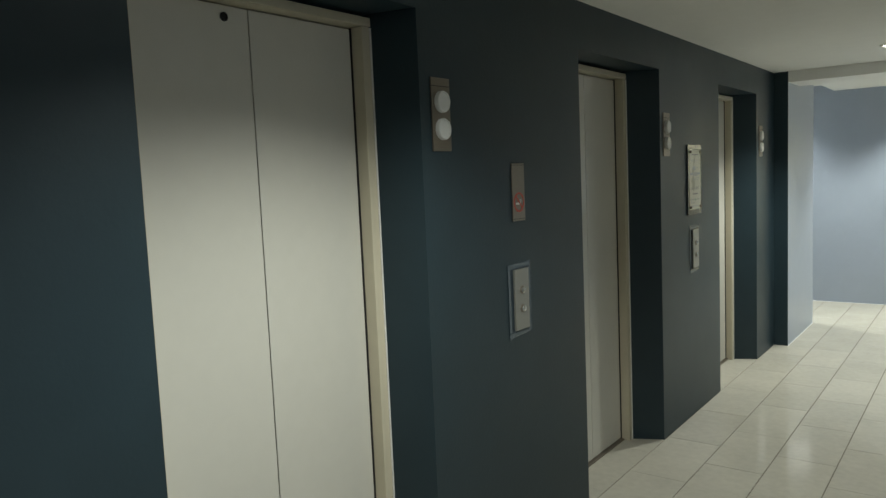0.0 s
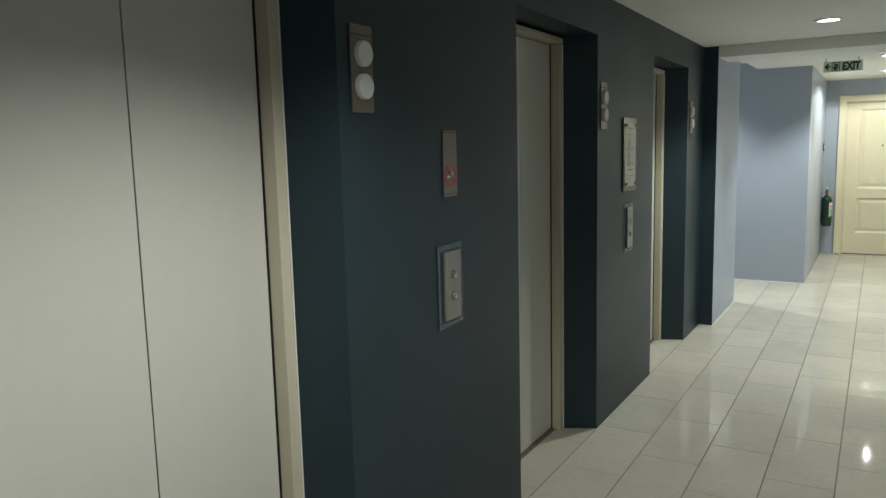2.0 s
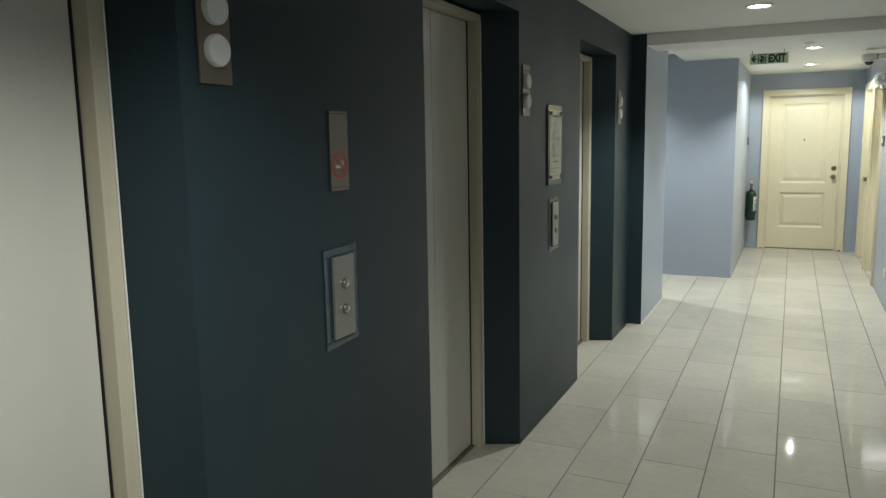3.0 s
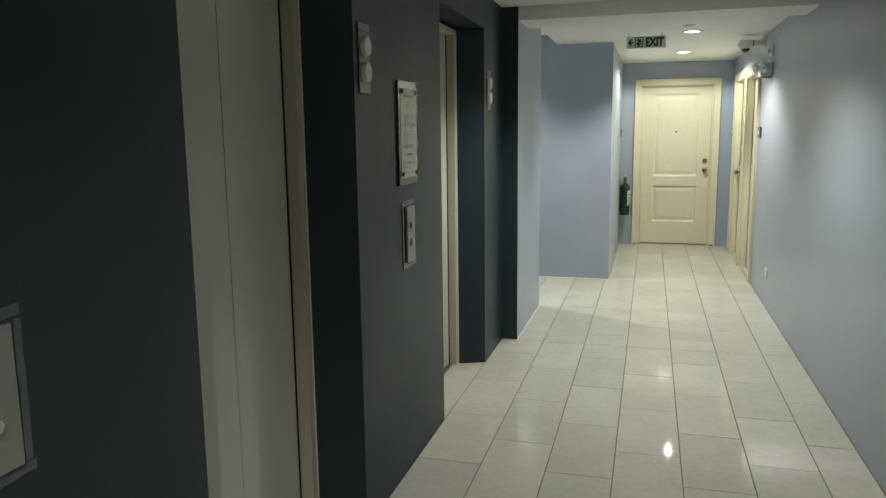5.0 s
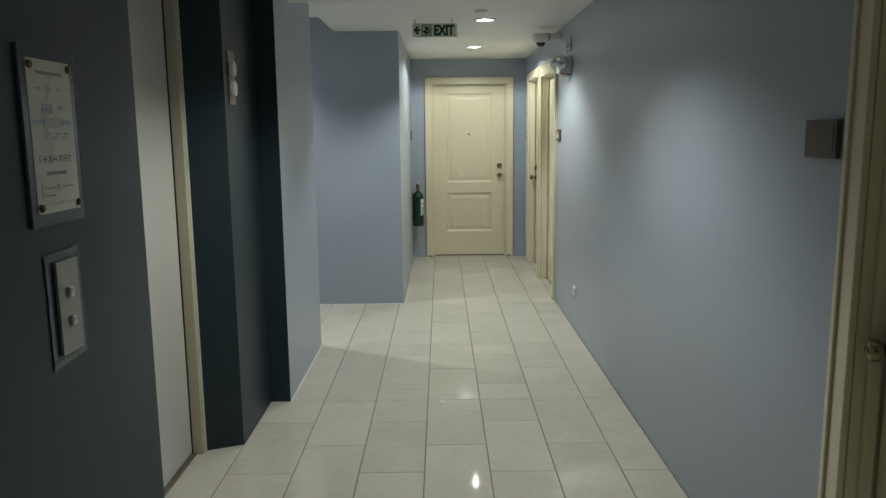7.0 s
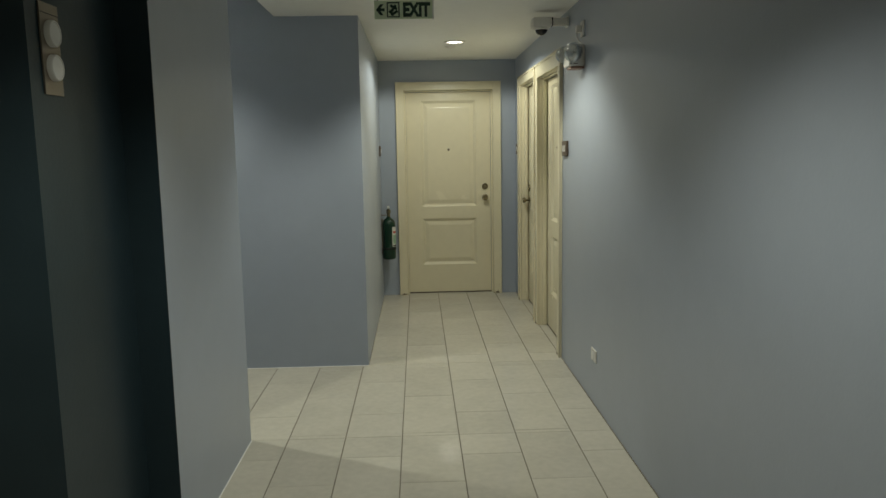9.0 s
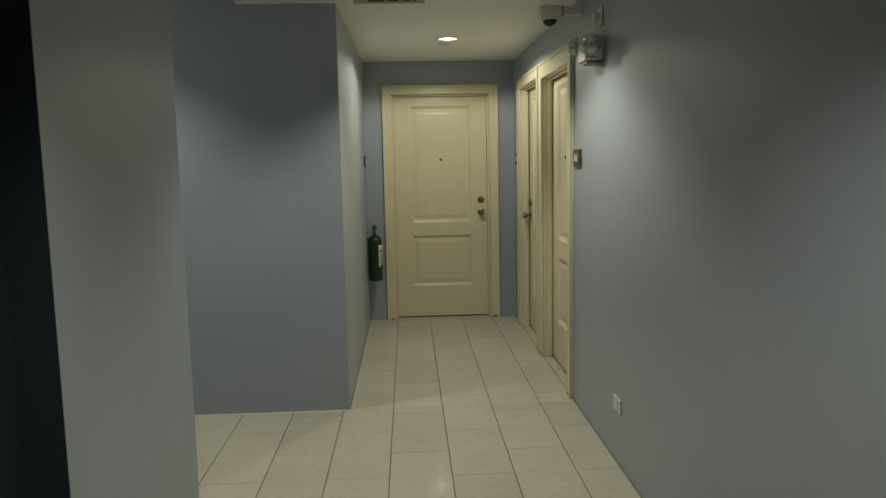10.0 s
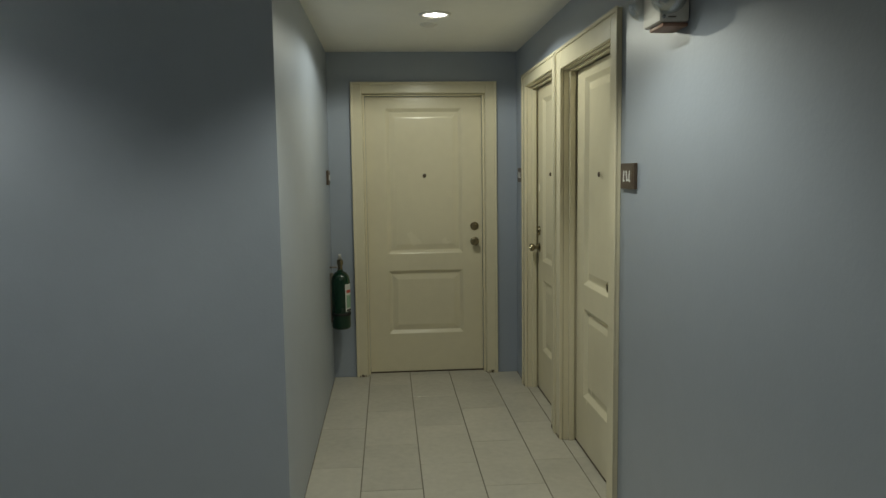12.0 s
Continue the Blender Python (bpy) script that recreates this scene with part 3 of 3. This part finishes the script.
def dome_camera(m):
    """Local origin on the wall, -y into the corridor."""
    d = thing("dome_camera", m, "off-white dome security camera with smoked lens on a wall arm", "camera")
    part("wall_plate", boxes((-0.04, 0.04, -0.014, -0.0005, -0.03, 0.035), bevel=0.003), PLASTIC, d)
    part("arm", boxes((-0.034, 0.034, -0.115, -0.0145, -0.020, 0.030), bevel=0.008), PLASTIC, d)
    part("collar", boxes((-0.038, 0.038, -0.123, -0.1155, -0.026, 0.033), bevel=0.003), BLACK, d, "dark joint ring")
    part("housing", boxes((-0.066, 0.066, -0.265, -0.123, -0.038, 0.036), bevel=0.024), PLASTIC, d, "off-white box housing", True)
    part("dome_ring", turned(((0.056, -0.0381), (0.056, -0.046), (0.047, -0.050), (0.047, -0.0381)), pose(0, -0.193, 0), 32), PLASTIC, d, "", True)
    part("dome", turned([(0.045 * math.cos(a), -0.044 - 0.043 * math.sin(a)) for a in [i * math.pi / 16 for i in range(8)]] + [(0, -0.087)], pose(0, -0.193, 0), 32), SMOKED, d, "smoked black dome", True)
    return d


dome_camera(pose(RIGHT, 9.19, 2.278, 0, 0, -90) @ Matrix.Scale(0.9, 4))


def emergency_light(m):
    """Local origin at the middle of its back on the wall; local +x points back along the corridor."""
    d = thing("emergency_light", m, "white twin-head emergency light with clear round lenses", "emergency light")
    body = part("body", boxes((-0.075, 0.075, -0.100, -0.0005, -0.070, 0.055), bevel=0.014), PLASTIC, d, "", True)
    part("base_tray", boxes((-0.05, 0.068, -0.085, -0.004, -0.083, -0.0705), bevel=0.004), ORANGE, d, "red-brown plastic base tray", True)
    part("indicator", turned(((0.006, 0), (0.006, 0.004), (0, 0.005)), pose(0.0755, -0.085, -0.055, 0, 90, 0), 14), CHROME, body, "small shiny indicator", True)
    part("slot", boxes((0.0752, 0.0762, -0.070, -0.045, -0.058, -0.054)), BRONZE, body, "dark switch slot")
    for x, y, z, r, aim in ((0.098, -0.074, 0.006, 0.056, 52), (-0.078, -0.098, 0.012, 0.050, -40)):
        mm = pose(x, y, z, 90, 0, 0) @ pose(0, 0, 0, 0, aim, 0)
        head = part("lamp_head", turned(((0, -0.014), (r * 0.6, -0.012), (r * 1.0, -0.003), (r * 1.06, 0.004), (r * 1.04, 0.010), (r * 0.97, 0.011), (r * 0.97, 0.004), (r * 0.6, -0.008), (0, -0.010)), mm, 32), GLASS, d, "round clear plastic lamp head", True)
        part("reflector", turned(((r * 0.62, 0.012), (r * 0.52, 0.003), (r * 0.3, -0.004), (0, -0.005)), mm, 32), REFLECTOR, head, "bright chrome reflector", True)
        part("bulb", turned(((r * 0.12, -0.003), (r * 0.14, 0.012), (r * 0.2, 0.02), (r * 0.16, 0.029), (0, 0.033)), mm, 18), LENS, head, "small unlit bulb", True)
        dome = [(r * 0.95 * math.cos(a), 0.012 + 0.036 * math.sin(a)) for a in [k * math.pi / 16 for k in range(8)]] + [(0, 0.048)]
        inner = [(max(0, q - 0.002), h - 0.002) for q, h in dome[::-1]]
        part("lens", turned(dome + inner, mm, 32), GLASS, head, "clear domed lens", True)
        part("pivot", turned(((0.010, -0.03), (0.010, -0.012)), mm, 14), PLASTIC, head, "", True)
    return d


emergency_light(pose(RIGHT, 8.76, 2.02, 0, 0, -90))


def power_outlet(m):
    d = thing("power_outlet", m, "white plug outlet high on the wall with a short lead", "outlet")
    part("plate", boxes((-0.035, 0.035, -0.012, -0.0005, -0.045, 0.045), bevel=0.003), PLASTIC, d)
    part("plug", boxes((-0.018, 0.018, -0.045, -0.0121, -0.02, 0.02), bevel=0.005), PLASTIC, d, "", True)
    part("lead", tube(((0, -0.035, -0.02), (0.0, -0.04, -0.045), (0.02, -0.03, -0.075), (0.05, -0.025, -0.085)), 0.004), LENS, d, "short white lead", True)
    return d


power_outlet(pose(RIGHT, 8.74, 2.168, 0, 0, -90))


def fire_extinguisher(m):
    """Hangs on the wall: local origin on the wall at the bottle's foot, -y into the corridor."""
    d = thing("fire_extinguisher", m, "dark green fire extinguisher hung on the grey wall", "fire extinguisher")
    c = -0.072
    body = part("cylinder", turned(((0, 0.0), (0.050, 0.0), (0.062, 0.008), (0.066, 0.02), (0.066, 0.345), (0.060, 0.375), (0.042, 0.400), (0.022, 0.412), (0.018, 0.425), (0, 0.425)), pose(0, c, 0), 36), EXT, d, "glossy dark green cylinder", True)
    bm = bmesh.new()
    for z0, z1 in ((0.13, 0.325),):
        a0, a1 = -2.6, -1.25
        vs = [[bm.verts.new((0.0668 * math.cos(a0 + (a1 - a0) * i / 14), c + 0.0668 * math.sin(a0 + (a1 - a0) * i / 14), z)) for i in range(15)] for z in (z0, z1)]
        for i in range(14):
            bm.faces.new((vs[0][i], vs[0][i + 1], vs[1][i + 1], vs[1][i]))
    part("label", bm, LABEL, body, "white printed label", True)
    for z0, z1, mat, name, note in ((0.155, 0.245, INK_GREEN, "label_block", "green printed block"), (0.262, 0.282, RED, "label_stripe", "red printed stripe"),
                                    (0.132, 0.146, BLACK, "label_foot", "dark printed band")):
        bm = bmesh.new()
        vs = [[bm.verts.new((0.0674 * math.cos(-2.45 + 1.05 * k / 10), c + 0.0674 * math.sin(-2.45 + 1.05 * k / 10), z)) for k in range(11)] for z in (z0, z1)]
        for k in range(10):
            bm.faces.new((vs[0][k], vs[0][k + 1], vs[1][k + 1], vs[1][k]))
        part(name, bm, mat, body, note, True)
    part("strap", turned(((0.0675, 0.100), (0.069, 0.102), (0.069, 0.118), (0.0675, 0.120)), pose(0, c, 0), 36), BLACK, d, "black retaining strap", True)
    part("valve", turned(((0.017, 0.425), (0.017, 0.455), (0.022, 0.458), (0.022, 0.488), (0.010, 0.498), (0, 0.498)), pose(0, c, 0), 20), BRASS, d, "brass valve", True)
    part("handle", boxes((-0.050, 0.012, c - 0.012, c + 0.012, 0.499, 0.507), bevel=0.002), PLATE, d, "metal carry handle")
    part("lever", boxes((-0.045, 0.010, c - 0.010, c + 0.010, 0.527, 0.533), (0.003, 0.010, c - 0.010, c + 0.010, 0.507, 0.527), bevel=0.002), LENS, d, "pale lever")
    part("bracket", boxes((-0.02, 0.02, c + 0.05, -0.0005, 0.05, 0.40), (-0.02, 0.02, c + 0.02, -0.0005, 0.436, 0.444)), STEEL, d, "metal wall bracket")
    return d


fire_extinguisher(pose(JUT, 11.60, 0.402, 0, 0, 90))

# ---- floor: bed, grout lines at the walls, and single tiles ----
floor = setting("floor", boxes((-4.2, 0.85, BACK, END + 0.15, -0.10, -0.004)), GROUT, "cream rectangular glazed tiles with thin brown joints", "floor")
setting("trim", boxes((-4.2, JUT, SIDE_Y1 - 0.010, SIDE_Y1, -0.004, 0.0015), (PIER, PIER + 0.006, PIER_Y, SIDE_Y0, -0.004, 0.0012)), CAULK, "thin white grout line along the wall foot", "trim")

edges = [BACK] + [v for a, b in DOORS_E for v in (a, b)] + [END]
setting("trim_east", boxes(*[(RIGHT - 0.006, RIGHT, a, b, -0.004, 0.0011) for a, b in zip(edges[::2], edges[1::2])]), GROUT, "thin dirty brown grout line along the wall foot", "trim")

PITCH_X, PITCH_Y = 0.2955, 0.5835
ZONES = [(LEFT, RIGHT, BACK, PIER_Y), (PIER, RIGHT, PIER_Y, SIDE_Y0), (-4.2, RIGHT, SIDE_Y0, SIDE_Y1), (JUT, RIGHT, SIDE_Y1, END)]
ZONES += [(LEFT - LIFT_D - 0.04, LEFT, ly, ly + LIFT_W) for ly in LIFTS]
ZONES += [(RIGHT, 0.72, a + 0.08, b - 0.08) for a, b in DOORS_E] + [(D0 + 0.08, D1 - 0.08, END, END + 0.11)]
cache = {}
rng = random.Random(7)


def tile_mesh(w, l):
    key = (round(w, 3), round(l, 3))
    if key not in cache:
        ex, ey, c = 0.0024, 0.0013, 0.0015
        bm = bmesh.new()
        rings = []
        for more, z in ((0, -0.006), (0, -c), (c, 0.0)):
            u, v = ex + more, ey + more
            rings.append([bm.verts.new(p) for p in ((u, v, z), (w - u, v, z), (w - u, l - v, z), (u, l - v, z))])
        for a, b in zip(rings, rings[1:]):
            for i in range(4):
                bm.faces.new((a[i], a[(i + 1) % 4], b[(i + 1) % 4], b[i]))
        bm.faces.new(rings[-1])
        cache[key] = finish(bm, "tile", TILE)
    return cache[key]


for i in range(-10, 8):
    x0 = -0.4965 + i * PITCH_X
    for k in range(-14, 13):
        y0 = 5.69 + k * PITCH_Y + (PITCH_Y / 2 if i % 2 else 0)
        for zx0, zx1, zy0, zy1 in ZONES:
            ax, bx = max(x0, zx0), min(x0 + PITCH_X, zx1)
            ay, by = max(y0, zy0), min(y0 + PITCH_Y, zy1)
            ax, bx = zx0 if ax - zx0 < 0.012 else ax, zx1 if zx1 - bx < 0.012 else bx
            ay, by = zy0 if ay - zy0 < 0.012 else ay, zy1 if zy1 - by < 0.012 else by
            if bx - ax > 0.016 and by - ay > 0.016:
                t = new("tile", tile_mesh(bx - ax, by - ay))
                t.parent = floor
                t.location = (ax, ay, rng.uniform(-0.0004, 0.0004))
                t.rotation_euler = (rng.uniform(-0.00008, 0.00008), rng.uniform(-0.00008, 0.00008), 0)
